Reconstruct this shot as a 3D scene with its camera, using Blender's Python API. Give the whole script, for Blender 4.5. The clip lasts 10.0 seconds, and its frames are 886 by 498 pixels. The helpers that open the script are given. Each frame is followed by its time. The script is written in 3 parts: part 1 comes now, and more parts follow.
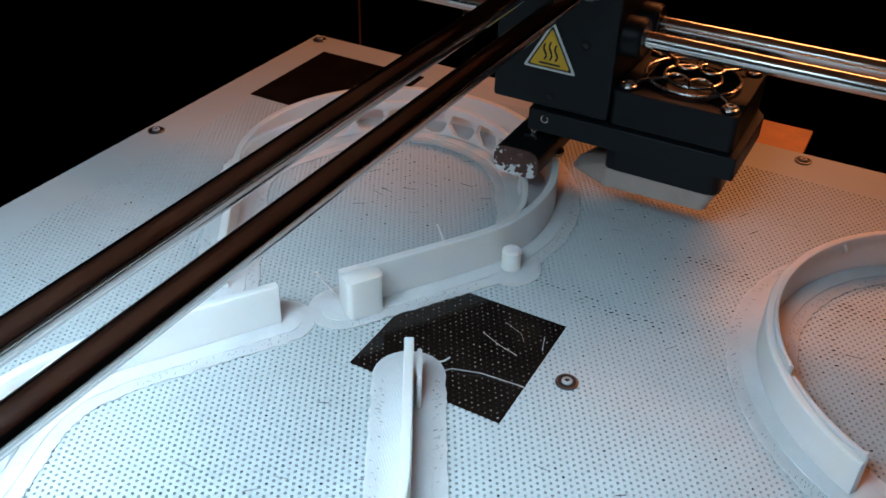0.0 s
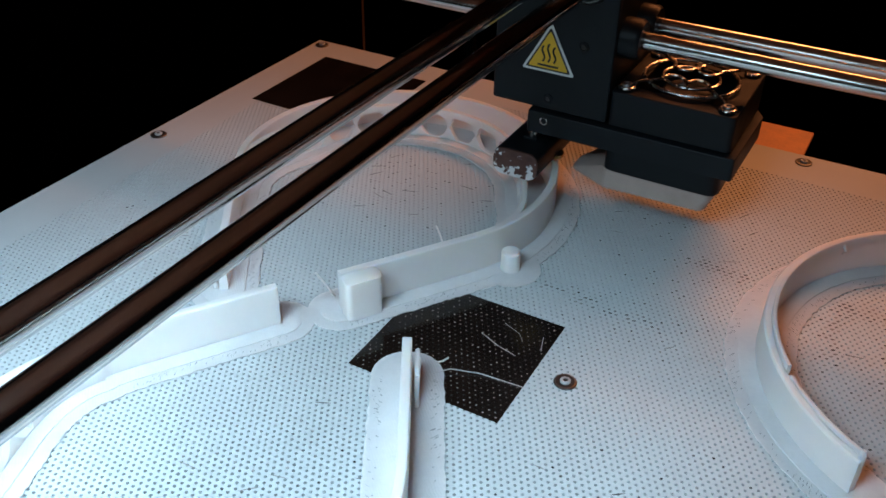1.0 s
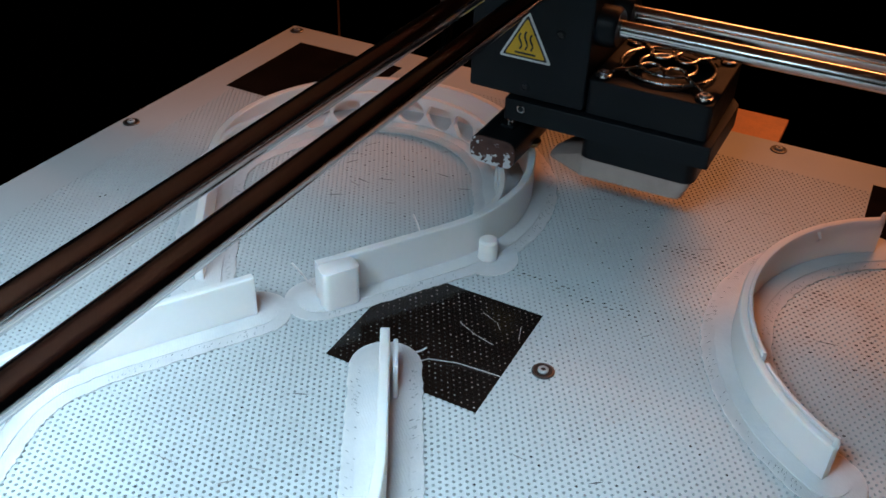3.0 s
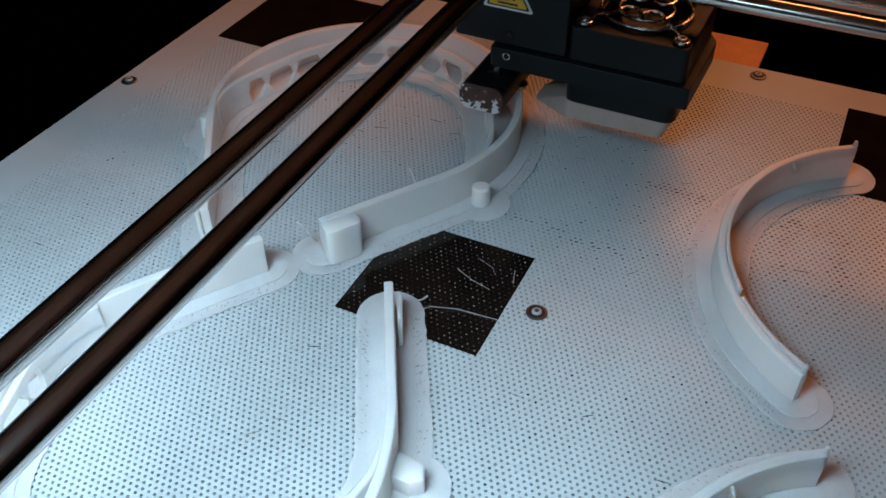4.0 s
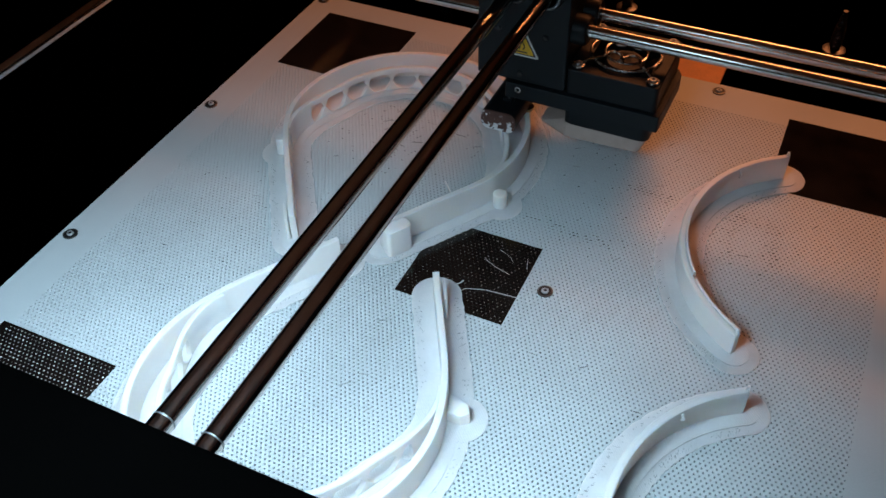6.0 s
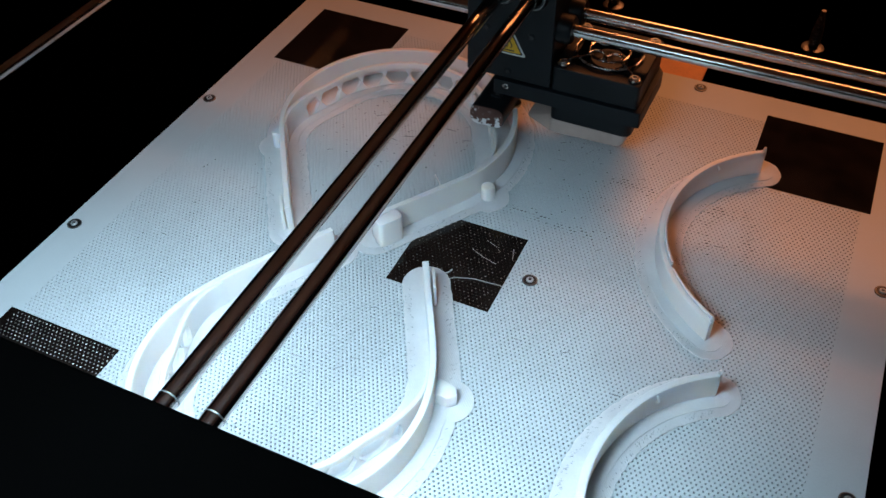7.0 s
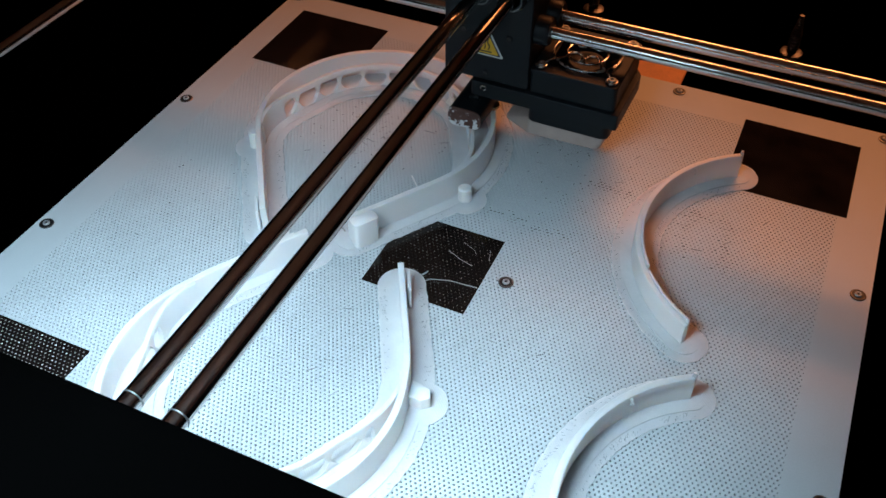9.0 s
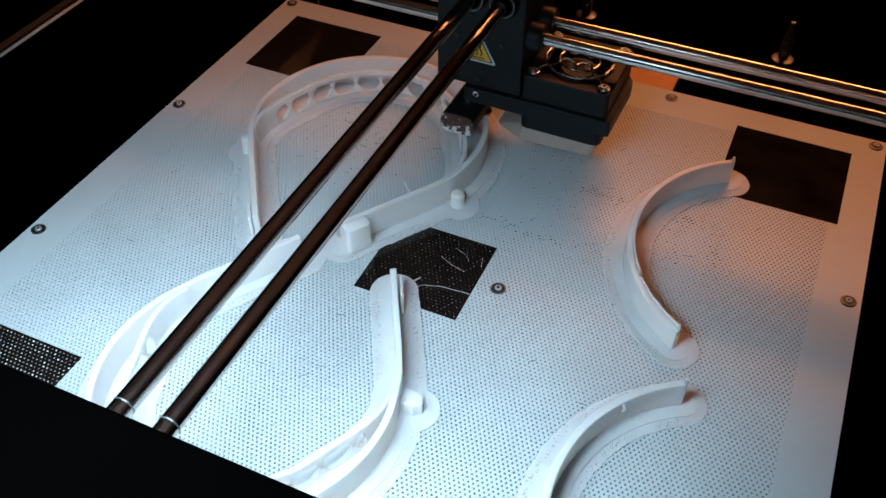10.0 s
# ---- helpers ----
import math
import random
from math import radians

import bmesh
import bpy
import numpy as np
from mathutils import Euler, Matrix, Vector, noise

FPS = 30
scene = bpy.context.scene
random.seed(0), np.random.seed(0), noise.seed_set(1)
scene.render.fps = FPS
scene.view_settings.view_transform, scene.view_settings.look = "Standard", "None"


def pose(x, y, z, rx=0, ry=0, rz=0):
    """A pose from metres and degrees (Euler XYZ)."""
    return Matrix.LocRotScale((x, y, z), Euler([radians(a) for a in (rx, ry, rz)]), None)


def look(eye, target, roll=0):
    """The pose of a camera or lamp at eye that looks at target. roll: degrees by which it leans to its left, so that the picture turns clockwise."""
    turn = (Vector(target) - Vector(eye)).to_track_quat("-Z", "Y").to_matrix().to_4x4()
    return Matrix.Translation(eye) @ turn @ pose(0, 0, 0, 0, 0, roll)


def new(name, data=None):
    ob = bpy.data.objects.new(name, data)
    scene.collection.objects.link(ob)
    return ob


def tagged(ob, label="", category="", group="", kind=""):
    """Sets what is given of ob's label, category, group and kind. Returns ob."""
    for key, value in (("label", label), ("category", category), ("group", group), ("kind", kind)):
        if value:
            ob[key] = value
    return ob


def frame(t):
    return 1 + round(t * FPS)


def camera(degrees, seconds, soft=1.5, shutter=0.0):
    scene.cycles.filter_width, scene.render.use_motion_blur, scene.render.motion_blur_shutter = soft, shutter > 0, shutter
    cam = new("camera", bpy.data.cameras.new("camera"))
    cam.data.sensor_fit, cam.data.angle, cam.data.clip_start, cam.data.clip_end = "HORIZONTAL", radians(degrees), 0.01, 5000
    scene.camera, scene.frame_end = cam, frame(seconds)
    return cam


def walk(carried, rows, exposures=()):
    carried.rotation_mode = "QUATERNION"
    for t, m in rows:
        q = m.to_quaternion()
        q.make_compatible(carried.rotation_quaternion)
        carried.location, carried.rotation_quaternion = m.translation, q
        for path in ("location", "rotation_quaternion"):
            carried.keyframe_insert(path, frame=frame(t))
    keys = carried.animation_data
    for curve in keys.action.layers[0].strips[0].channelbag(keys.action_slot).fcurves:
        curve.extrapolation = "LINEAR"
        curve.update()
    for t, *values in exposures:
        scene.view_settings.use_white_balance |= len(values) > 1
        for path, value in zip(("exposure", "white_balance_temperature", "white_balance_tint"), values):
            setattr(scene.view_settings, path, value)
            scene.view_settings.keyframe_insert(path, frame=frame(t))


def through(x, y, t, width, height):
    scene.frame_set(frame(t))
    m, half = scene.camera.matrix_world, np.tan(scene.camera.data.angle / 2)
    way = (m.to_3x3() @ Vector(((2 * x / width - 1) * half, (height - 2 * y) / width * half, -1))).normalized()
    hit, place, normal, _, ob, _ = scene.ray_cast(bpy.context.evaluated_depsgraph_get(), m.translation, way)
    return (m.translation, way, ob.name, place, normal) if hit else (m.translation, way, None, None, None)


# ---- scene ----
cam = camera(52.09, 10.0, soft=1.6)
# seconds, eye, target, roll
PATH = [
    (0, (0.08659, -0.17690, 0.16909), (-0.02853, 0.04125, -0.00167), 1.728),
    (0.5, (0.08607, -0.17863, 0.16871), (-0.02807, 0.04095, -0.00087), 2.039),
    (1, (0.08977, -0.17726, 0.16788), (-0.02829, 0.04099, -0.00073), 1.228),
    (1.5, (0.08979, -0.17682, 0.16808), (-0.02710, 0.04217, -0.00039), 1.469),
    (2, (0.08942, -0.17583, 0.16788), (-0.02557, 0.04350, -0.00144), 1.494),
    (3.5, (0.08855, -0.17604, 0.17057), (-0.01733, 0.04031, -0.00826), 1.479),
    (4, (0.09072, -0.17955, 0.19056), (-0.00899, 0.02228, -0.00774), -0.723),
    (4.5, (0.09545, -0.20136, 0.21039), (-0.00347, -0.00195, 0.00928), -1.320),
    (5, (0.10130, -0.21857, 0.23696), (0.00515, -0.02454, 0.02933), -1.847),
    (5.5, (0.10233, -0.22753, 0.25322), (0.00712, -0.03484, 0.04391), -1.839),
    (7, (0.11072, -0.24463, 0.27615), (0.01890, -0.05411, 0.06338), -1.199),
    (7.5, (0.11450, -0.24362, 0.27477), (0.02322, -0.05218, 0.06260), -0.912),
    (8, (0.11451, -0.24144, 0.27300), (0.02458, -0.04940, 0.06079), -0.541),
    (8.5, (0.11406, -0.24263, 0.27264), (0.02529, -0.04939, 0.06103), -0.190),
    (9, (0.11464, -0.24248, 0.27309), (0.02621, -0.04880, 0.06174), -0.100),
    (9.5, (0.11536, -0.24253, 0.27379), (0.02786, -0.04798, 0.06285), 0.099),
    (10, (0.11534, -0.24190, 0.27421), (0.02824, -0.04668, 0.06373), 0.277),
]
walk(cam, [(t, look(eye, target, roll)) for t, eye, target, roll in PATH],
     [(0.0, 0.06), (2.2, 0.04), (3.4, -0.18), (4.5, -0.34), (5.6, -0.24), (7.0, -0.04), (10.0, 0.02)])

# ---- light ----
world = bpy.data.worlds.new("world")
world.use_nodes = True
world.node_tree.nodes["Background"].inputs[0].default_value = (0.02, 0.02, 0.02, 1)
world.node_tree.nodes["Background"].inputs[1].default_value = 0.02
scene.world = world


def area(name, eye, target, sx, sy, watts, colour):
    d = bpy.data.lights.new(name, "AREA")
    d.shape, d.size, d.size_y, d.energy, d.color = "RECTANGLE", sx, sy, watts, colour
    ob = new(name, d)
    ob.matrix_world = look(eye, target)
    return ob


# unseen area lamps: cool over the front, a strip for the rods, warm from behind
# added without a fixture, set so brightness falls off towards the back
cool_lamp = area("cool_front_light", (-0.018, -0.188, 0.207), (-0.030, -0.160, 0.0), 0.17, 0.07, 1.04, (0.59, 0.83, 1.0))
cool_lamp.data.spread = radians(112)
# added strip lamp, there to put a white line on the crossing rods
area("rod_glint_light", (0.10, -0.85, 0.38), (0.05, 0.0, 0.05), 1.30, 0.025, 0.19, (0.60, 0.86, 1.0))
# unseen warm source implied by orange shade, set behind the bed
area("warm_rear_light", (0.12, 0.80, 0.78), (0.08, 0.08, 0.0), 0.62, 0.20, 6.6, (1.0, 0.33, 0.11))

# ---- materials ----


def mat(name, colour, rough=0.5, metal=0.0, vary=0.15, scale=40.0, bump=0.1, fine=900.0, coat=0.0, sss=0.0, spec=0.5, through=0.0):
    """A surface with stains at one scale and grain at another, in object space."""
    m = bpy.data.materials.new(name)
    m.use_nodes = True
    nt = m.node_tree
    b = nt.nodes["Principled BSDF"]
    co = nt.nodes.new("ShaderNodeTexCoord")
    big = nt.nodes.new("ShaderNodeTexNoise")
    big.inputs["Scale"].default_value, big.inputs["Detail"].default_value = scale, 5
    small = nt.nodes.new("ShaderNodeTexNoise")
    small.inputs["Scale"].default_value, small.inputs["Detail"].default_value = fine, 3
    add = nt.nodes.new("ShaderNodeMath")
    add.operation = "MULTIPLY_ADD"
    add.inputs[1].default_value = 0.35
    mix = nt.nodes.new("ShaderNodeMix")
    mix.data_type = "RGBA"
    mix.inputs[6].default_value = (*[c * (1 - vary) for c in colour], 1)
    mix.inputs[7].default_value = (*[min(1, c * (1 + vary)) for c in colour], 1)
    ramp = nt.nodes.new("ShaderNodeMapRange")
    ramp.inputs[1].default_value, ramp.inputs[2].default_value = 0.45, 0.9
    rr = nt.nodes.new("ShaderNodeMapRange")
    rr.inputs[1].default_value, rr.inputs[2].default_value = 0.3, 0.7
    rr.inputs[3].default_value, rr.inputs[4].default_value = max(0.02, rough * 0.8), min(1, rough * 1.2)
    bp = nt.nodes.new("ShaderNodeBump")
    bp.inputs["Strength"].default_value, bp.inputs["Distance"].default_value = bump, 0.0004
    L = nt.links.new
    L(co.outputs["Object"], big.inputs["Vector"])
    L(co.outputs["Object"], small.inputs["Vector"])
    L(small.outputs[0], add.inputs[0])
    L(big.outputs[0], add.inputs[2])
    L(add.outputs[0], ramp.inputs[0])
    L(ramp.outputs[0], mix.inputs[0])
    L(mix.outputs[2], b.inputs["Base Color"])
    L(big.outputs[0], rr.inputs[0])
    L(rr.outputs[0], b.inputs["Roughness"])
    L(small.outputs[0], bp.inputs["Height"])
    L(bp.outputs[0], b.inputs["Normal"])
    b.inputs["Metallic"].default_value = metal
    b.inputs["Specular IOR Level"].default_value = spec
    b.inputs["Coat Weight"].default_value = coat
    if sss:
        b.inputs["Subsurface Weight"].default_value = sss
        b.inputs["Subsurface Radius"].default_value = (1.0, 0.8, 0.65)
        b.inputs["Subsurface Scale"].default_value = 0.004
    if through:
        t = nt.nodes.new("ShaderNodeBsdfTranslucent")
        t.inputs[0].default_value = (*colour, 1)
        mx = nt.nodes.new("ShaderNodeMixShader")
        mx.inputs[0].default_value = through
        L(b.outputs[0], mx.inputs[1])
        L(t.outputs[0], mx.inputs[2])
        L(mx.outputs[0], nt.nodes["Material Output"].inputs["Surface"])
    return m


M_PLATE = mat("white_coated_plate", (0.445, 0.475, 0.49), 0.42, 0, 0.07, 22, 0.12, 1500)
M_BOARD = mat("dark_board", (0.03, 0.03, 0.032), 0.6)
M_PAD = mat("black_contact_pad", (0.009, 0.006, 0.005), 0.06, 0, 0.5, 60, 0.05, 2500, spec=0.3)
M_DOT = mat("residue_in_holes", (0.55, 0.5, 0.47), 0.6, 0, 0.4, 900, 0.1)
M_STEEL = mat("ground_steel", (0.60, 0.56, 0.53), 0.19, 1.0, 0.06, 30, 0.02, 2500)
M_RODY = mat("polished_steel", (0.60, 0.57, 0.55), 0.12, 1.0, 0.06, 30, 0.02, 2500)
M_WIRE = mat("nickel_wire", (0.60, 0.58, 0.56), 0.26, 1.0, 0.2, 300, 0.1, 3000)
M_SCREW = mat("steel_screw", (0.24, 0.245, 0.25), 0.38, 1.0, 0.3, 400, 0.15, 4000)
M_HEAD = mat("worn_screw_head", (0.42, 0.43, 0.44), 0.6, 0.6, 0.3, 400, 0.15, 4000)
M_DULL = mat("dull_dark_steel", (0.16, 0.15, 0.145), 0.4, 1.0, 0.3, 300, 0.2, 3000)
M_DARK = mat("socket_dark", (0.01, 0.01, 0.01), 0.5)
M_BLACK = mat("anodised_black", (0.006, 0.008, 0.010), 0.48, 0, 0.25, 60, 0.12, 5000, spec=0.22)
M_FANPL = mat("black_fan_plastic", (0.004, 0.0055, 0.007), 0.42, 0, 0.2, 80, 0.1, 5000, spec=0.22)
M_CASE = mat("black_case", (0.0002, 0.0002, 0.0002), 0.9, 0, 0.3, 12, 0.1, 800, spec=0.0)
# this beige and the room's brown are chosen for the rods' reflections
M_NORTH = mat("warm_beige_wall", (0.15, 0.10, 0.07), 0.8, 0, 0.2, 3, 0.1, 60)
# brown for the rods to mirror; only on the unseen panel overhead
M_BLOCKER = mat("brown_blocker", (0.44, 0.16, 0.075), 0.7, 0, 0.15, 10, 0.1, 300)
M_ROOM = mat("brown_room_wall", (0.07, 0.042, 0.030), 0.8, 0, 0.3, 3, 0.1, 60)
M_PRINT = mat("white_printed_plastic", (0.86, 0.82, 0.80), 0.38, 0, 0.03, 60, 0.12, 700, sss=0.8, through=0.24)
M_DUCT = mat("beige_duct", (0.36, 0.275, 0.24), 0.5, 0, 0.12, 120, 0.1, 2500)
M_YEL = mat("yellow_label", (0.86, 0.50, 0.02), 0.45, 0, 0.06, 200, 0.03)
M_WHITE = mat("white_label", (0.78, 0.78, 0.76), 0.45, 0, 0.05, 200, 0.03)
M_INK = mat("black_ink", (0.02, 0.018, 0.015), 0.5, 0, 0.1, 200, 0.03)
M_BRASS = mat("worn_brass", (0.50, 0.30, 0.13), 0.35, 1.0, 0.3, 300, 0.1)
# warm light on the clip and rear tab is put into this orange
M_BRACKET = mat("bracket_orange_lit", (0.62, 0.26, 0.09), 0.6, 0, 0.2, 80, 0.1)


def layered(m):
    """Fine horizontal print layers as relief."""
    nt = m.node_tree
    bp = [n for n in nt.nodes if n.type == "BUMP"][0]
    co = [n for n in nt.nodes if n.type == "TEX_COORD"][0]
    w = nt.nodes.new("ShaderNodeTexWave")
    w.bands_direction = "Z"
    w.inputs["Scale"].default_value, w.inputs["Distortion"].default_value = 900, 0.6
    b2 = nt.nodes.new("ShaderNodeBump")
    b2.inputs["Strength"].default_value, b2.inputs["Distance"].default_value = 0.25, 0.0002
    nt.links.new(co.outputs["Object"], w.inputs["Vector"])
    nt.links.new(w.outputs[1], b2.inputs["Height"])
    nt.links.new(bp.outputs[0], b2.inputs["Normal"])
    nt.links.new(b2.outputs[0], nt.nodes["Principled BSDF"].inputs["Normal"])


layered(M_PRINT)


def brim_material():
    """Thin first layers: diagonal strands, a little see-through at the edge."""
    m = mat("thin_printed_brim", (0.80, 0.765, 0.75), 0.45, 0, 0.08, 90, 0.15, 900, sss=0.5, through=0.22)
    nt = m.node_tree
    b = nt.nodes["Principled BSDF"]
    co = [n for n in nt.nodes if n.type == "TEX_COORD"][0]
    w = nt.nodes.new("ShaderNodeTexWave")
    w.bands_direction = "DIAGONAL"
    w.inputs["Scale"].default_value, w.inputs["Distortion"].default_value = 600, 5.0
    w.inputs["Detail"].default_value = 3
    b2 = nt.nodes.new("ShaderNodeBump")
    b2.inputs["Strength"].default_value, b2.inputs["Distance"].default_value = 0.16, 0.0003
    nt.links.new(co.outputs["Object"], w.inputs["Vector"])
    nt.links.new(w.outputs[1], b2.inputs["Height"])
    nt.links.new(b2.outputs[0], b.inputs["Normal"])
    return m


M_BRIM = brim_material()


def island_material(name, dark, light):
    """Each loose piece takes its own tone between two colours."""
    m = bpy.data.materials.new(name)
    m.use_nodes = True
    nt = m.node_tree
    g = nt.nodes.new("ShaderNodeNewGeometry")
    r = nt.nodes.new("ShaderNodeValToRGB")
    r.color_ramp.elements[0].color, r.color_ramp.elements[1].color = (*dark, 1), (*light, 1)
    r.color_ramp.elements[0].position = 0.35
    nt.links.new(g.outputs["Random Per Island"], r.inputs[0])
    nt.links.new(r.outputs[0], nt.nodes["Principled BSDF"].inputs["Base Color"])
    nt.nodes["Principled BSDF"].inputs["Roughness"].default_value = 0.8
    nt.nodes["Principled BSDF"].inputs["Specular IOR Level"].default_value = 0.15
    return m


# near-black floors: the shade down in the holes is put into the colour
M_FLOORHOLE = island_material("hole_shade_floor", (0.001, 0.001, 0.0015), (0.022, 0.023, 0.025))


def residue_material():
    """Dark copper-brown face with white and silver crusts."""
    m = mat("copper_with_crust", (0.10, 0.045, 0.035), 0.4, 0.3, 0.3, 300, 0.2, 3000)
    nt = m.node_tree
    b = nt.nodes["Principled BSDF"]
    co = [n for n in nt.nodes if n.type == "TEX_COORD"][0]
    n1 = nt.nodes.new("ShaderNodeTexNoise")
    n1.inputs["Scale"].default_value, n1.inputs["Detail"].default_value = 420, 6
    sep = nt.nodes.new("ShaderNodeSeparateXYZ")
    low = nt.nodes.new("ShaderNodeMapRange")
    low.inputs[1].default_value, low.inputs[2].default_value = 0.0145, 0.0235
    low.inputs[3].default_value, low.inputs[4].default_value = 0.10, -0.16
    s = nt.nodes.new("ShaderNodeMath")
    s.operation = "ADD"
    th = nt.nodes.new("ShaderNodeMapRange")
    th.inputs[1].default_value, th.inputs[2].default_value = 0.53, 0.57
    mix = nt.nodes.new("ShaderNodeMix")
    mix.data_type = "RGBA"
    mix.inputs[7].default_value = (0.75, 0.74, 0.74, 1)
    src = b.inputs["Base Color"].links[0].from_socket
    L = nt.links.new
    L(co.outputs["Object"], n1.inputs["Vector"])
    L(co.outputs["Object"], sep.inputs[0])
    L(sep.outputs[2], low.inputs[0])
    L(n1.outputs[0], s.inputs[0])
    L(low.outputs[0], s.inputs[1])
    L(s.outputs[0], th.inputs[0])
    L(th.outputs[0], mix.inputs[0])
    L(src, mix.inputs[6])
    L(mix.outputs[2], b.inputs["Base Color"])
    return m


M_CRUST = residue_material()

# ---- mesh helpers ----


def part(name, bm, material, parent=None, label="", smooth=False):
    """One bmesh as one mesh object, under a thing or a part."""
    me = bpy.data.meshes.new(name)
    bmesh.ops.recalc_face_normals(bm, faces=bm.faces[:])
    bm.to_mesh(me)
    bm.free()
    me.materials.append(material)
    if smooth:
        me.polygons.foreach_set("use_smooth", [True] * len(me.polygons))
        me.set_sharp_from_angle(angle=radians(35))
    ob = new(name, me)
    if parent is not None:
        ob.parent = parent
    if label:
        ob["label"] = label
    return ob


def empty(name, x=0, y=0, z=0):
    ob = new(name)
    ob.empty_display_size = 0.01
    ob.location = (x, y, z)
    return ob


def box(x0, x1, y0, y1, z0, z1, bevel=0.0, seg=2):
    bm = bmesh.new()
    bmesh.ops.create_cube(bm, size=1)
    for v in bm.verts:
        v.co = ((x0 + x1) / 2 + v.co.x * (x1 - x0), (y0 + y1) / 2 + v.co.y * (y1 - y0), (z0 + z1) / 2 + v.co.z * (z1 - z0))
    if bevel:
        bmesh.ops.bevel(bm, geom=bm.edges[:], offset=bevel, segments=seg, profile=0.5, affect="EDGES")
    return bm


def lathe(profile, n=24, axis="Z", at=(0, 0, 0)):
    """Turned solid from (radius, height) pairs."""
    bm = bmesh.new()
    rings = []
    for r, z in profile:
        ring = []
        for i in range(n):
            a = 2 * math.pi * i / n
            p = (r * math.cos(a), r * math.sin(a), z)
            if axis == "Y":
                p = (p[0], p[2], p[1])
            elif axis == "X":
                p = (p[2], p[0], p[1])
            ring.append(bm.verts.new((p[0] + at[0], p[1] + at[1], p[2] + at[2])))
        rings.append(ring)
    for a, b in zip(rings, rings[1:]):
        for i in range(n):
            bm.faces.new((a[i], a[(i + 1) % n], b[(i + 1) % n], b[i]))
    bm.faces.new(rings[0])
    bm.faces.new(rings[-1])
    return bm


def prism(outline, z0, z1, bevel=0.0, plane="XY"):
    """An outline drawn in a plane, given thickness."""
    bm = bmesh.new()
    put = (lambda x, y, z: (x, y, z)) if plane == "XY" else (lambda x, y, z: (x, z, y))
    lo = [bm.verts.new(put(x, y, z0)) for x, y in outline]
    hi = [bm.verts.new(put(x, y, z1)) for x, y in outline]
    bm.faces.new(lo)
    top = bm.faces.new(hi)
    for i in range(len(lo)):
        j = (i + 1) % len(lo)
        bm.faces.new((lo[i], lo[j], hi[j], hi[i]))
    if bevel:
        bmesh.ops.bevel(bm, geom=list(top.edges), offset=bevel, segments=2, profile=0.5, affect="EDGES")
    return bm


def rounded(pts, r, seg=6):
    """A polygon with rounded corners."""
    out = []
    n = len(pts)
    for i in range(n):
        p, a, b = Vector(pts[i]), Vector(pts[i - 1]), Vector(pts[(i + 1) % n])
        u, v = (a - p).normalized(), (b - p).normalized()
        half = u.angle(v) / 2
        d = min(r / math.tan(half), (a - p).length * 0.48, (b - p).length * 0.48)
        s, e = p + u * d, p + v * d
        for k in range(seg + 1):
            t = k / seg
            q = s * (1 - t) ** 2 + p * 2 * t * (1 - t) + e * t * t
            out.append((q.x, q.y))
    return out


def normals(path):
    out = []
    for i in range(len(path)):
        a, b = Vector(path[max(i - 1, 0)]), Vector(path[min(i + 1, len(path) - 1)])
        d = (b - a).normalized()
        out.append(Vector((-d.y, d.x)))
    return out


def ribbon(path, side0, side1, z0, z1, bevel=0.0, tops=None, bots=None):
    """An upright wall along a plan line, between two offsets to its left; tops may give a height for each point."""
    bm = bmesh.new()
    ns = normals(path)
    rows = []
    for i, (p, n) in enumerate(zip(path, ns)):
        p = Vector(p)
        h = tops[i] if tops else z1
        g = bots[i] if bots else z0
        a, b = p + n * side0, p + n * side1
        c = min(bevel, (h - g) * 0.4)
        e = bevel if side1 > side0 else -bevel
        ring = [(a.x, a.y, g), (b.x, b.y, g), (b.x, b.y, h - c)]
        if bevel:
            b2, a2 = b - n * e, a + n * e
            ring += [(b2.x, b2.y, h), (a2.x, a2.y, h)]
        ring.append((a.x, a.y, h - c))
        rows.append([bm.verts.new(q) for q in ring])
    for r, s in zip(rows, rows[1:]):
        for k in range(len(r)):
            j = (k + 1) % len(r)
            bm.faces.new((r[k], r[j], s[j], s[k]))
    bm.faces.new(rows[0])
    bm.faces.new(rows[-1])
    return bm


def joined(*bms):
    """Several bmeshes as one."""
    out = bms[0]
    for b in bms[1:]:
        me = bpy.data.meshes.new("joined")
        b.to_mesh(me)
        b.free()
        out.from_mesh(me)
        bpy.data.meshes.remove(me)
    return out


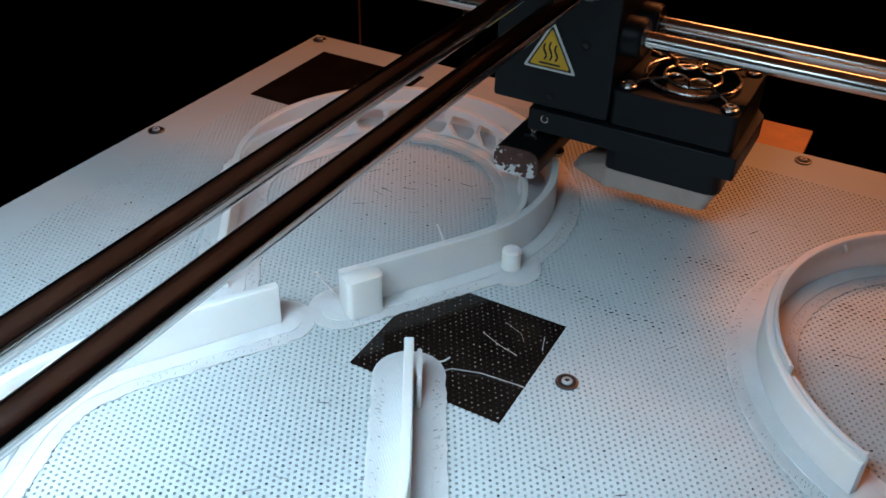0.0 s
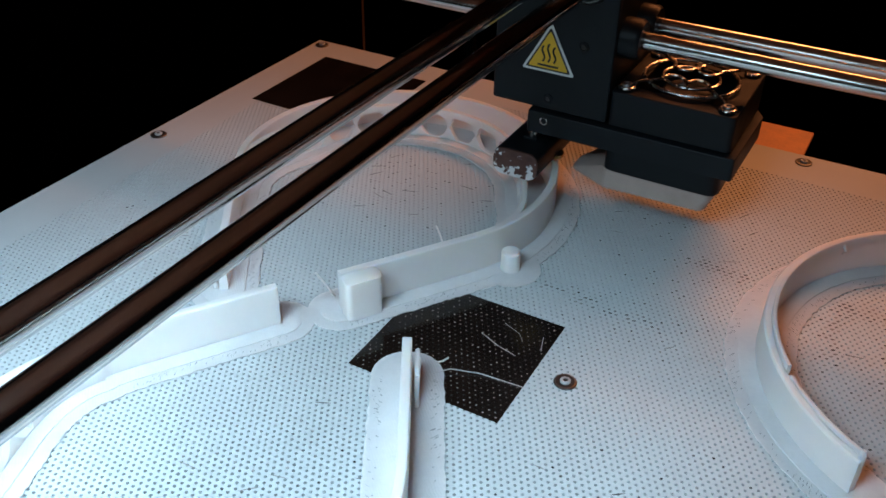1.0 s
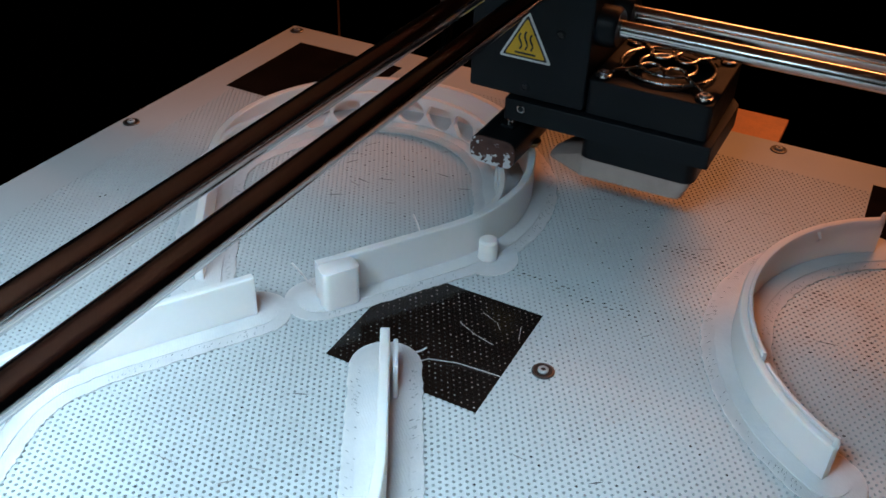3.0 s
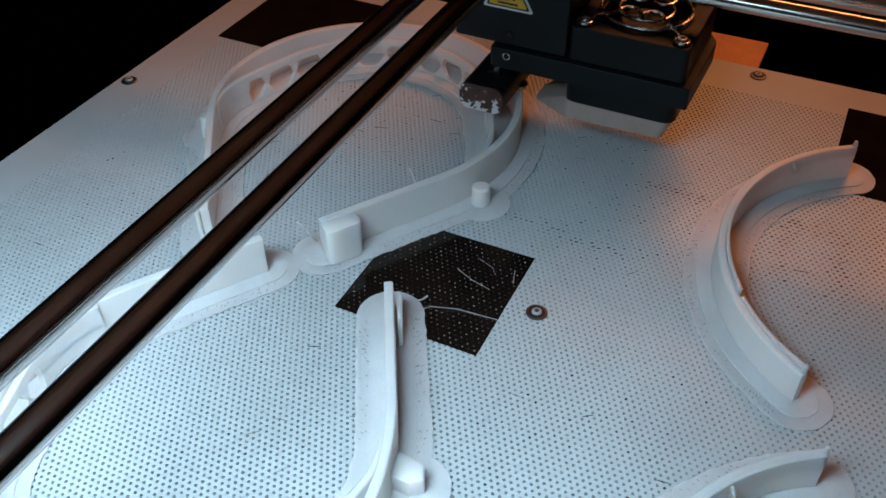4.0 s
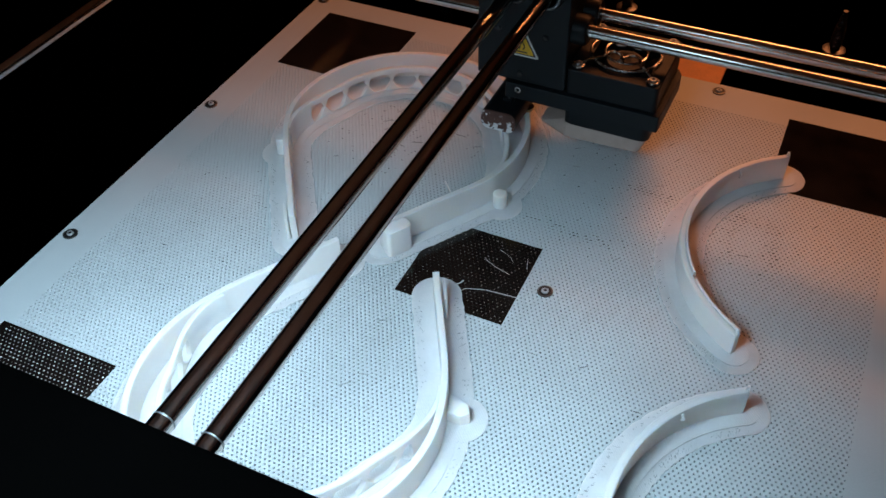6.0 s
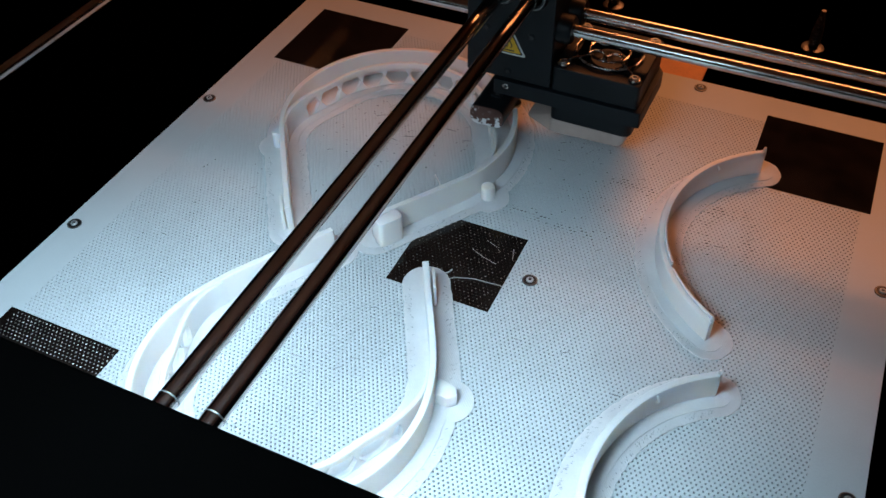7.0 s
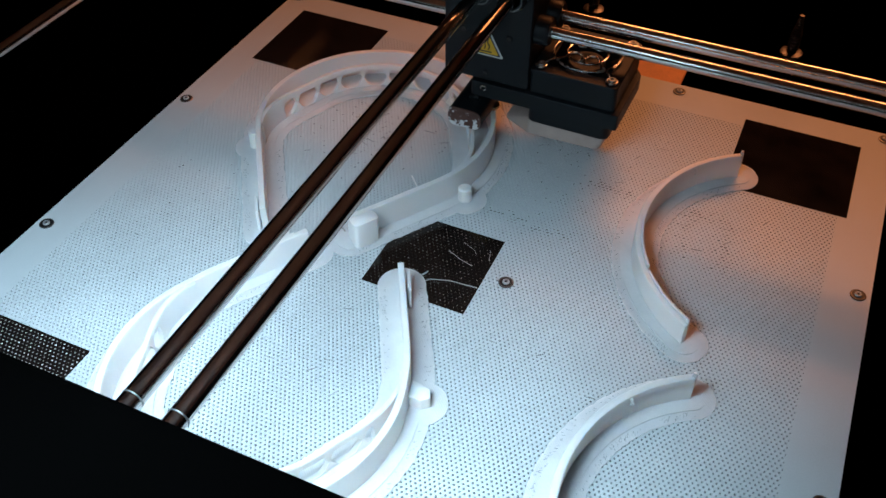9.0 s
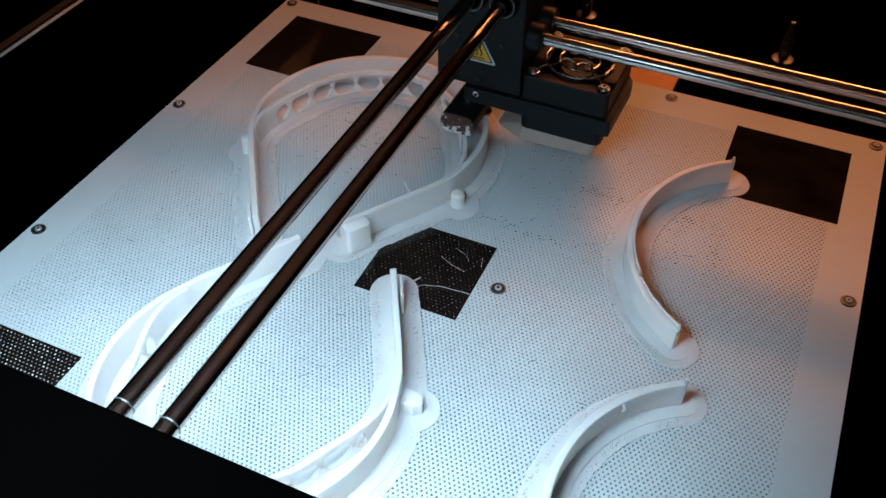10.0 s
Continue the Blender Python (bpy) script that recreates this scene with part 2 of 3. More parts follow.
def sheet(path, w0, w1, z0, z1, wobble=0.0003, seed=1):
    """A thin skirt round a plan line with rounded ends: w0 to its right, w1 to its left."""
    rnd = random.Random(seed)
    ns = normals(path)
    left = [Vector(p) + n * (w1 + rnd.uniform(-1, 1) * wobble) for p, n in zip(path, ns)]
    right = [Vector(p) - n * (w0 + rnd.uniform(-1, 1) * wobble) for p, n in zip(path, ns)]
    bm = bmesh.new()

    def col(a, b):
        return [bm.verts.new((a.x, a.y, z0)), bm.verts.new((b.x, b.y, z0)), bm.verts.new((b.x, b.y, z1)), bm.verts.new((a.x, a.y, z1))]
    rows = []
    for end in (0, -1):
        p, n = Vector(path[end]), ns[end]
        t = Vector((n.y, -n.x)) * (-1 if end == 0 else 1)
        cap = []
        for k in range(1, 7):
            a = k / 7 * math.pi / 2
            q = p + t * (w0 + w1) / 2 * math.sin(a)
            cap.append(col(q - n * w0 * math.cos(a), q + n * w1 * math.cos(a)))
        if end == 0:
            rows += cap[::-1] + [col(r, l) for r, l in zip(right, left)]
        else:
            rows += cap
    for r, s in zip(rows, rows[1:]):
        for k in range(4):
            j = (k + 1) % 4
            bm.faces.new((r[k], r[j], s[j], s[k]))
    bm.faces.new(rows[0])
    bm.faces.new(rows[-1])
    return bm


def tube(points, r, n=8, closed=False):
    """A round wire through points."""
    bm = bmesh.new()
    pts = [Vector(p) for p in points]
    m = len(pts)
    rings = []
    for i, p in enumerate(pts):
        a = pts[i - 1] if (closed or i) else p
        b = pts[(i + 1) % m] if (closed or i < m - 1) else p
        d = (b - a).normalized()
        u = d.cross(Vector((0, 0, 1)))
        u = u.normalized() if u.length > 1e-4 else Vector((1, 0, 0))
        v = u.cross(d)
        rings.append([bm.verts.new(p + u * r * math.cos(2 * math.pi * k / n) + v * r * math.sin(2 * math.pi * k / n)) for k in range(n)])
    for i in range(m if closed else m - 1):
        a, b = rings[i], rings[(i + 1) % m]
        for k in range(n):
            bm.faces.new((a[k], a[(k + 1) % n], b[(k + 1) % n], b[k]))
    if not closed:
        bm.faces.new(rings[0])
        bm.faces.new(rings[-1])
    return bm


def arc(cx, cy, r, a0, a1, n):
    return [(cx + r * math.cos(radians(a0 + (a1 - a0) * i / n)), cy + r * math.sin(radians(a0 + (a1 - a0) * i / n))) for i in range(n + 1)]


def line(p, q, n):
    return [(p[0] + (q[0] - p[0]) * i / n, p[1] + (q[1] - p[1]) * i / n) for i in range(n)]


def evenly(path, step):
    """The same plan line with points at an even spacing."""
    out = [tuple(path[0])]
    left = step
    for p, q in zip(path, path[1:]):
        d = math.dist(p, q)
        at = left
        while at < d:
            out.append((p[0] + (q[0] - p[0]) * at / d, p[1] + (q[1] - p[1]) * at / d))
            at += step
        left = at - d
    return out + [tuple(path[-1])]


def soften(path, times=2):
    for _ in range(times):
        path = [path[0]] + [tuple((path[i - 1][k] + 2 * path[i][k] + path[i + 1][k]) / 4 for k in (0, 1)) for i in range(1, len(path) - 1)] + [path[-1]]
    return path


# ---- the room and the printer's case ----
def wall(name, label, x0, x1, y0, y1, z0, z1, m):
    return tagged(part(name, box(x0, x1, y0, y1, z0, z1), m), label, "wall", kind="structure")


# unseen room, added round the printer; its browns are for the rods to mirror
wall("floor", "unseen brown table top under the printer", -1.0, 1.0, -1.0, 1.35, -0.34, -0.30, M_ROOM)
tagged(part("ceiling", box(-1.0, 1.0, -1.0, 1.35, 1.15, 1.19), M_ROOM), "unseen brown ceiling above the printer", "ceiling", kind="structure")
wall("wall_north", "unseen warm brown wall behind the printer", -1.0, 1.0, 1.35, 1.39, -0.30, 1.15, M_NORTH)
wall("wall_south", "unseen brown wall behind the camera", -1.0, 1.0, -1.04, -1.0, -0.30, 1.15, M_ROOM)
wall("wall_east", "unseen brown wall beside the printer", 1.0, 1.04, -1.0, 1.35, -0.30, 1.15, M_ROOM)
wall("wall_west", "unseen brown wall beside the printer", -1.04, -1.0, -1.0, 1.35, -0.30, 1.15, M_ROOM)

CASE_X, CASE_N, CASE_S = 0.285, 0.38, -0.160
case = empty("printer_case", 0, 0.05, -0.30)
tagged(case, "matt black open printer case round the bed", "printer")


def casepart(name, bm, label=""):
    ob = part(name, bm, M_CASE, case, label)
    ob.matrix_parent_inverse = case.matrix_basis.inverted()
    return ob


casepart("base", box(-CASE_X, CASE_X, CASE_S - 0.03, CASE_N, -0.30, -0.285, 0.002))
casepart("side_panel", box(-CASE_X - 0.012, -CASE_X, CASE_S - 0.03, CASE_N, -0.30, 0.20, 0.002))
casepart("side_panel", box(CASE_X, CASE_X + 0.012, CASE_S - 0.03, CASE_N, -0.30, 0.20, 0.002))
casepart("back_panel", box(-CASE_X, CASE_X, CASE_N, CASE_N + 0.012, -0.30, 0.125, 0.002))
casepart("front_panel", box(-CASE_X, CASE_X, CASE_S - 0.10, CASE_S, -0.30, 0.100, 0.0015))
# added unseen panel: blocks warm light from the bed's front, mirrors brown in rods
part("unseen_light_blocker", box(-CASE_X, CASE_X, -0.120, 0.262, 0.250, 0.262, 0.0015), M_BLOCKER, case, "unseen brown panel, added to block warm light and tint the rods").matrix_parent_inverse = case.matrix_basis.inverted()
# unseen posts, added only to hold that panel up
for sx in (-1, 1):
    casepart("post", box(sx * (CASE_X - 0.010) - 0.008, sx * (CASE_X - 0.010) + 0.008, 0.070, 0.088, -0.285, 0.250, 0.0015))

# ---- print bed ----
bed = empty("print_bed", 0, 0, -0.006)
tagged(bed, "white perforated print bed with black contact pads and steel screws", "print bed")


def bedpart(name, bm, m, label="", smooth=False):
    ob = part(name, bm, m, bed, label, smooth)
    ob.matrix_parent_inverse = bed.matrix_basis.inverted()
    return ob


PX, PY = 0.1520, 0.1485
BX, BY0, BY1 = 0.1700, -0.1720, 0.1700
DX, DY, HR, DEEP = 0.00186, 0.00162, 0.00048, 0.0013


def perforated():
    """The sheet: solid margins, and a staggered field of six-sided holes with walls."""
    nx, ny = int(2 * PX / DX), int(2 * PY / DY)
    x0, y0 = -nx * DX / 2, -ny * DY / 2
    ii, jj = np.meshgrid(np.arange(nx), np.arange(ny), indexing="ij")
    cx = x0 + (ii + 0.5 + np.where(jj % 2, 0.25, -0.25)) * DX
    cy = y0 + (jj + 0.5) * DY
    cx, cy = cx.ravel(), cy.ravel()
    n = len(cx)
    an = np.radians(np.arange(6) * 60)
    hx, hy = DX / 2, DY / 2
    outer = np.array([(hx, 0), (hx, hy), (-hx, hy), (-hx, 0), (-hx, -hy), (hx, -hy)])
    inner = np.stack([np.cos(an), np.sin(an)], 1) * HR
    c = np.stack([cx, cy], 1)[:, None, :]
    v = np.zeros((n, 18, 3))
    v[:, 0:6, :2] = c + outer
    v[:, 6:12, :2] = c + inner
    v[:, 12:18, :2] = c + inner
    v[:, 12:18, 2] = -DEEP
    k = np.arange(6)
    k2 = (k + 1) % 6
    quads = np.concatenate([np.stack([k, k2, k2 + 6, k + 6], 1), np.stack([k + 6, k2 + 6, k2 + 12, k + 12], 1)])
    faces = (np.arange(n)[:, None, None] * 18 + quads[None]).reshape(-1, 4)
    ex, ey = -x0 - DX / 4, -y0
    m = [(-BX, BY0), (BX, BY0), (BX, BY1), (-BX, BY1), (-ex, -ey), (ex, -ey), (ex, ey), (-ex, ey)]
    base = n * 18
    extra = [(x, y, -0.00002) for x, y in m] + [(x, y, -0.0015) for x, y in m[:4]]
    ring = [(0, 1, 5, 4), (1, 2, 6, 5), (2, 3, 7, 6), (3, 0, 4, 7), (0, 8, 9, 1), (1, 9, 10, 2), (2, 10, 11, 3), (3, 11, 8, 0)]
    verts = np.concatenate([v.reshape(-1, 3), np.array(extra)])
    faces = np.concatenate([faces, np.array(ring) + base])
    me = bpy.data.meshes.new("perforated_plate")
    me.from_pydata(verts.tolist(), [], faces.tolist())
    me.materials.append(M_PLATE)
    # a near-black patch in each hole paints the shade at its bottom
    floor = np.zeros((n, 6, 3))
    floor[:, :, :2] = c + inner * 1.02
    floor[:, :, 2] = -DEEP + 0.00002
    mf = bpy.data.meshes.new("hole_shade_floor")
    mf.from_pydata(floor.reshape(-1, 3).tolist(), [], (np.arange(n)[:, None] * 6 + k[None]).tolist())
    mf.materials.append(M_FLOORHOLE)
    return me, mf, c[:, 0, :]


plate_mesh, floor_mesh, HOLES = perforated()
for nm, me in (("plate", plate_mesh), ("hole_shade_floor", floor_mesh)):
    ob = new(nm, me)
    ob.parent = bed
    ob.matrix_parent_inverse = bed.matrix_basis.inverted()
    if nm == "hole_shade_floor":
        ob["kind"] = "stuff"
bedpart("heated_board", box(-0.166, 0.166, -0.168, 0.166, -0.006, -0.0016, 0.0005), M_BOARD, "dark heated board under the plate")

PADS = [(0.0, 0.0, 0.0230, 0.0225)] + [(sx * 0.1275, sy * 0.1265, 0.0275, 0.0275) for sx in (-1, 1) for sy in (-1, 1)]
rnd = random.Random(4)
fills = {"worn": island_material("pad_hole_fill", (0.02, 0.016, 0.014), (0.30, 0.26, 0.24)), "pale": island_material("pale_hole_fill", (0.16, 0.15, 0.15), (0.62, 0.60, 0.58))}
for cx, cy, hx, hy in PADS:
    bedpart("contact_pad", box(cx - hx, cx + hx, cy - hy, cy + hy, -0.0002, 0.00012), M_PAD, "glossy black contact pad")
    if cx and cy > 0:
        continue
    lo, hi = (0.55, 0.85) if cx else (0.35, 0.7)
    vs, fs = [], []
    for x, y in HOLES[(abs(HOLES[:, 0] - cx) < hx - 0.0005) & (abs(HOLES[:, 1] - cy) < hy - 0.0005)]:
        r = HR * rnd.uniform(lo, hi)
        b = len(vs)
        vs += [(x + r * math.cos(math.pi * k / 3), y + r * math.sin(math.pi * k / 3), 0.00015) for k in range(6)]
        fs.append(tuple(range(b, b + 6)))
    me = bpy.data.meshes.new("pad_residue")
    me.from_pydata(vs, [], fs)
    me.materials.append(fills["pale" if cx else "worn"])
    ob = new("pad_residue", me)
    ob.parent, ob.matrix_parent_inverse = bed, bed.matrix_basis.inverted()
    ob["kind"] = "stuff"


def plate_screw(x, y):
    """Washer rim, dark recess, bright domed head with a hexagon socket."""
    s = bedpart("screw", lathe([(0.0032, 0.0001), (0.0032, 0.0004), (0.0029, 0.0006), (0.0026, 0.0006), (0.0025, 0.0003)], 24, at=(x, y, 0)), M_DULL, "steel socket-head screw in a dark countersink", True)
    part("recess", lathe([(0.0026, 0.0003), (0.0026, 0.00045), (0.0016, 0.00045)], 24, at=(x, y, 0)), M_DARK, s, "dark countersink", True)
    part("screw_head", lathe([(0.0015, 0.0004), (0.0015, 0.0009), (0.0012, 0.0012), (0.0008, 0.0012), (0.0007, 0.0008)], 20, at=(x, y, 0)), M_HEAD, s, "worn bright head", True)
    part("socket", lathe([(0.0007, 0.0007), (0.0007, 0.00095)], 6, at=(x, y, 0)), M_DARK, s)


for x, y in [(0.0322, 0.0005)] + [(sx * 0.165, y) for sx in (-1, 1) for y in (-0.162, -0.050, 0.053, 0.165)] + [(-0.064, 0.1635), (0.0, 0.1635), (0.064, 0.1635)]:
    plate_screw(x, y)
bedpart("clip", prism(rounded([(-0.038, 0.164), (-0.029, 0.164), (-0.030, 0.1715), (-0.037, 0.1715)], 0.001, 3), 0.0003, 0.0035, 0.0006), M_BRACKET, "small clip on the edge, warm light put in its colour")
bedpart("rear_tab", box(0.0285, 0.0625, 0.1705, 0.196, -0.004, -0.0015, 0.0004), M_BRACKET, "flat tab behind the bed, orange light put in its colour")

# dark scuffs and clogged specks on the plate
rnd = random.Random(77)
vs, fs = [], []
for cx, cy, wx, wy, n in ((-0.065, 0.075, 0.035, 0.035, 200), (0.045, 0.055, 0.030, 0.040, 130), (0.115, 0.055, 0.022, 0.035, 110), (0.06, -0.04, 0.05, 0.03, 120),
                          (-0.02, -0.06, 0.03, 0.04, 70), (-0.10, -0.02, 0.04, 0.05, 130), (0.05, 0.11, 0.05, 0.03, 120)):
    for _ in range(n):
        x, y = rnd.gauss(cx, wx * 0.55), rnd.gauss(cy, wy * 0.55)
        if any(abs(x - q[0]) < q[2] and abs(y - q[1]) < q[3] for q in PADS) or max(abs(x), abs(y)) > 0.145:
            continue
        k = HOLES[np.argmin((HOLES[:, 0] - x) ** 2 + (HOLES[:, 1] - y) ** 2)]
        x, y = float(k[0]), float(k[1])
        a, l, w = rnd.gauss(0.5, 0.5), rnd.uniform(0.0003, 0.0005), rnd.uniform(0.00025, 0.0004)
        if rnd.random() < 0.05:
            l, w = rnd.uniform(0.0015, 0.0035), 0.00018
        c, d = math.cos(a), math.sin(a)
        b = len(vs)
        for i in range(6):
            u, v = l * math.cos(i * math.pi / 3), w * math.sin(i * math.pi / 3)
            vs.append((x + c * u - d * v, y + d * u + c * v, 0.00006))
        fs.append(tuple(range(b, b + 6)))
# worn outlines that earlier prints left behind
for p, q in (((0.0918, 0.0739), (0.1081, 0.0741)), ((0.1081, 0.0741), (0.1117, 0.0358)), ((0.0918, 0.0739), (0.0923, 0.0435)), ((0.0451, 0.0747), (0.0655, 0.0737)), ((0.0076, 0.039), (0.0483, 0.0356))):
    for i in range(46):
        t = rnd.random()
        x, y = p[0] + (q[0] - p[0]) * t + rnd.gauss(0, 0.0016), p[1] + (q[1] - p[1]) * t + rnd.gauss(0, 0.0016)
        n = HOLES[np.argmin((HOLES[:, 0] - x) ** 2 + (HOLES[:, 1] - y) ** 2)]
        l, w, b = rnd.uniform(0.0004, 0.0008), rnd.uniform(0.00025, 0.0004), len(vs)
        for j in range(6):
            u, v = l * math.cos(j * math.pi / 3), w * math.sin(j * math.pi / 3)
            vs.append((float(n[0]) + 0.9 * u - 0.44 * v, float(n[1]) + 0.44 * u + 0.9 * v, 0.00007))
        fs.append(tuple(range(b, b + 6)))
me = bpy.data.meshes.new("plate_scuffs")
me.from_pydata(vs, [], fs)
me.materials.append(island_material("scuff_dirt", (0.03, 0.028, 0.028), (0.32, 0.31, 0.30)))
ob = new("plate_dirt", me)
ob.parent, ob.matrix_parent_inverse = bed, bed.matrix_basis.inverted()
ob["kind"] = "stuff"

# spring posts behind the bed
for x in (-0.115, -0.002, 0.1105):
    p = empty("levelling_post", x, 0.225, -0.285)
    tagged(p, "steel guide post with flange and threaded tip", "post", "levelling posts")
    part("shaft", lathe([(0.0040, 0.0), (0.0040, 0.262), (0.0035, 0.283)], 20), M_STEEL, p, smooth=True)
    part("flange", lathe([(0.0040, 0.283), (0.0060, 0.2846), (0.0060, 0.2856), (0.0040, 0.2864)], 24), M_DULL, p, "dull steel flange", True)
    prof = []
    for k in range(24):
        z = 0.287 + k * 0.0009
        r = 0.0026 if z < 0.296 else 0.0026 - (z - 0.296) * 0.13
        prof.append((r * (1.18 if k % 2 else 0.85), z))
    part("threaded_tip", lathe(prof, 16), M_DULL, p, "threaded steel tip", True)

# ---- printed pieces ----
H = 0.0140
M_SLIT = island_material("brim_slit", (0.34, 0.32, 0.31), (0.78, 0.76, 0.75))


def slits(path, off, seed):
    """Short gaps between the strands of a brim."""
    rnd = random.Random(seed)
    ns = normals(path)
    bm = bmesh.new()
    for side in (-1, 1):
        for p, q, n in zip(path, path[1:], ns):
            dense = noise.noise(Vector((p[0] * 90, p[1] * 90, side * 3.0 + seed)))
            for _ in range(4 if dense > 0.05 else 1):
                if rnd.random() < 0.25:
                    continue
                t = rnd.random()
                c = Vector(p) * (1 - t) + Vector(q) * t + n * side * (off + rnd.uniform(-0.0014, 0.0010))
                u = (n * side + Vector((n.y, -n.x)) * 0.8).normalized() * rnd.uniform(0.0003, 0.0008)
                v = Vector((-u.y, u.x)).normalized() * rnd.uniform(0.00008, 0.00018)
                bm.faces.new([bm.verts.new((w.x, w.y, 0.00057)) for w in (c - u, c + v, c + u, c - v)])
    return bm



def headband(tip0, kink0, centre, r, a0, a1, kink1, tip1, seed):
    """A horseshoe band: two straight arms and an arc, on a thin brim, with an inner crown of scallops."""
    path = line(tip0, kink0, 12) + arc(*centre, r, a0, a1, 60) + line(kink1, tip1, 12)[1:] + [tip1]
    path = evenly(soften(path, 3), 0.0016)
    b = empty("headband", *centre, 0)
    tagged(b, "white printed plastic headband standing on its brim", "headband", "printed headbands")
    inv = Matrix.Translation((-centre[0], -centre[1], 0))

    def sub(name, bm, m=M_PRINT, label="", smooth=True):
        ob = part(name, bm, m, b, label, smooth)
        ob.matrix_parent_inverse = inv
        return ob
    sgn = 1 if a1 > a0 else -1
    # an inner ring stands inside the outer wall, with rounded windows between its pillars
    n, gap = 260, 0.0105
    mid = []
    for i in range(n + 1):
        a = radians(a0 + (a1 - a0) * i / n)
        k = min(1.0, min(i, n - i) / n * abs(a1 - a0) / 48)
        off = gap * k * k * (3 - 2 * k) + 0.0012
        mid.append((centre[0] + (r - off) * math.cos(a), centre[1] + (r - off) * math.sin(a)))
    step = radians(abs(a1 - a0)) * (r - gap) / n
    pitch, ends = 0.0132, 0.0190
    length = step * n
    lows, highs = [], []
    for i in range(n + 1):
        at = i * step
        u = (at / pitch) % 1.0
        d = min(u, 1 - u) * pitch
        if at < ends or at > length - ends:
            d = 0.0
        k = max(0.0, min(1.0, (d - 0.0006) / 0.0045))
        lows.append(0.0060 - 0.0045 * (1 - (1 - k) ** 2.4))
        k = max(0.0, min(1.0, (d - 0.0006) / 0.0022))
        highs.append(0.0060 + 0.0044 * (1 - (1 - k) ** 2.6))
    sub("band", ribbon(path, -0.0013, 0.0013, 0.0005, H, 0.0003), label="upright outer band and arms")
    sub("inner_ring", joined(ribbon(mid, -0.0010, 0.0010, 0.0005, H, 0.0, lows), ribbon(mid, -0.0010, 0.0010, 0.0, H - 0.0006, 0.0003, None, highs)), label="inner ring with a row of rounded windows")
    sub("inner_brim", sheet(mid, 0.0090, 0.0090, 0.00025, 0.00062, 0.00028, seed + 3), M_BRIM, "thin hatched translucent brim")
    sub("inner_raft", sheet(mid, 0.0052, 0.0052, 0.00040, 0.00102, 0.0001, seed + 4), M_BRIM, "smooth inner step of the brim")
    sub("brim", sheet(path, 0.0100, 0.0100, 0.00025, 0.00055, 0.00028, seed), M_BRIM, "thin hatched translucent brim")
    sub("raft", sheet(path, 0.0062, 0.0062, 0.00040, 0.00095, 0.0001, seed + 1), M_BRIM, "smooth inner step of the brim")
    sub("brim_hatching", slits(path, 0.0080, seed + 2), M_SLIT, "fine slits in the brim", False)["kind"] = "stuff"
    return b, sub


A, subA = headband((-0.0738, -0.0145), (-0.1090, 0.0362), (-0.0603, 0.0645), 0.0560, 210, -23, (-0.0072, 0.0431), (-0.0382, -0.0039), 11)
B, subB = headband((-0.0500, -0.0180), (-0.0775, -0.0605), (-0.0300, -0.0895), 0.0545, 148, 385, (0.0205, -0.0660), (-0.0060, -0.0190), 21)


def stub(sub, name, x, y, r, h, label=""):
    sub(name, lathe([(r * 1.1, 0.0005), (r, 0.002), (r, h - 0.0006), (r * 0.8, h)], 20, at=(x, y, 0)), label=label)
    sub("pin_brim", lathe([(0.0098, 0.0003), (0.0098, 0.0006), (0.0065, 0.0008)], 28, at=(x, y, 0)), M_BRIM)


stub(subA, "pin", -0.0036, 0.0406, 0.0031, 0.0076)
stub(subA, "pin", -0.1107, 0.0342, 0.0026, 0.0095)
subB("wedge", prism(rounded([(0.0205, -0.0640), (0.0285, -0.0655), (0.0305, -0.0690), (0.0275, -0.0715), (0.0225, -0.0715)], 0.0008, 3), 0.0006, 0.0064, 0.0004), label="wedge on the bend")
subB("pin_brim", lathe([(0.0098, 0.0003), (0.0098, 0.0006), (0.0065, 0.0008)], 28, at=(0.0265, -0.0685, 0)), M_BRIM)


def along(p, q, s, off):
    d = (Vector(q) - Vector(p)).normalized()
    n = Vector((-d.y, d.x))
    v = Vector(p) + d * s + n * off
    return v.x, v.y


def arm_block(sub, name, p, q, s0, s1, o0, o1, h, label=""):
    pts = [along(p, q, s0, o0), along(p, q, s1, o0), along(p, q, s1, o1), along(p, q, s0, o1)]
    sub(name, prism(rounded(pts, 0.0020, 5), 0.0006, h, 0.0003), label=label)


arm_block(subA, "end_block", (-0.0382, -0.0039), (-0.0072, 0.0431), -0.0005, 0.0110, -0.0072, -0.0010, H - 0.0003, "thick end block of the arm")
arm_block(subA, "end_tongue", (-0.0738, -0.0145), (-0.1090, 0.0362), 0.0005, 0.0115, 0.0020, 0.0034, H - 0.002)
arm_block(subB, "end_tongue", (-0.0060, -0.0190), (0.0205, -0.0660), 0.0020, 0.0130, 0.0022, 0.0035, H - 0.002)
arm_block(subB, "end_tongue", (-0.0500, -0.0180), (-0.0775, -0.0605), 0.0040, 0.0130, -0.0036, -0.0018, H - 0.002)
subA("loose_strand", tube([(-0.0414, -0.0023, 0.0030), (-0.0425, -0.0051, 0.0090), (-0.0447, -0.0066, 0.0130)], 0.00035, 6), label="stray strand of plastic")
subA("loose_strand", tube([(-0.0196, 0.0250, 0.0130), (-0.0212, 0.0262, 0.0150), (-0.0232, 0.0268, 0.0180)], 0.00035, 6), label="stray strand of plastic")


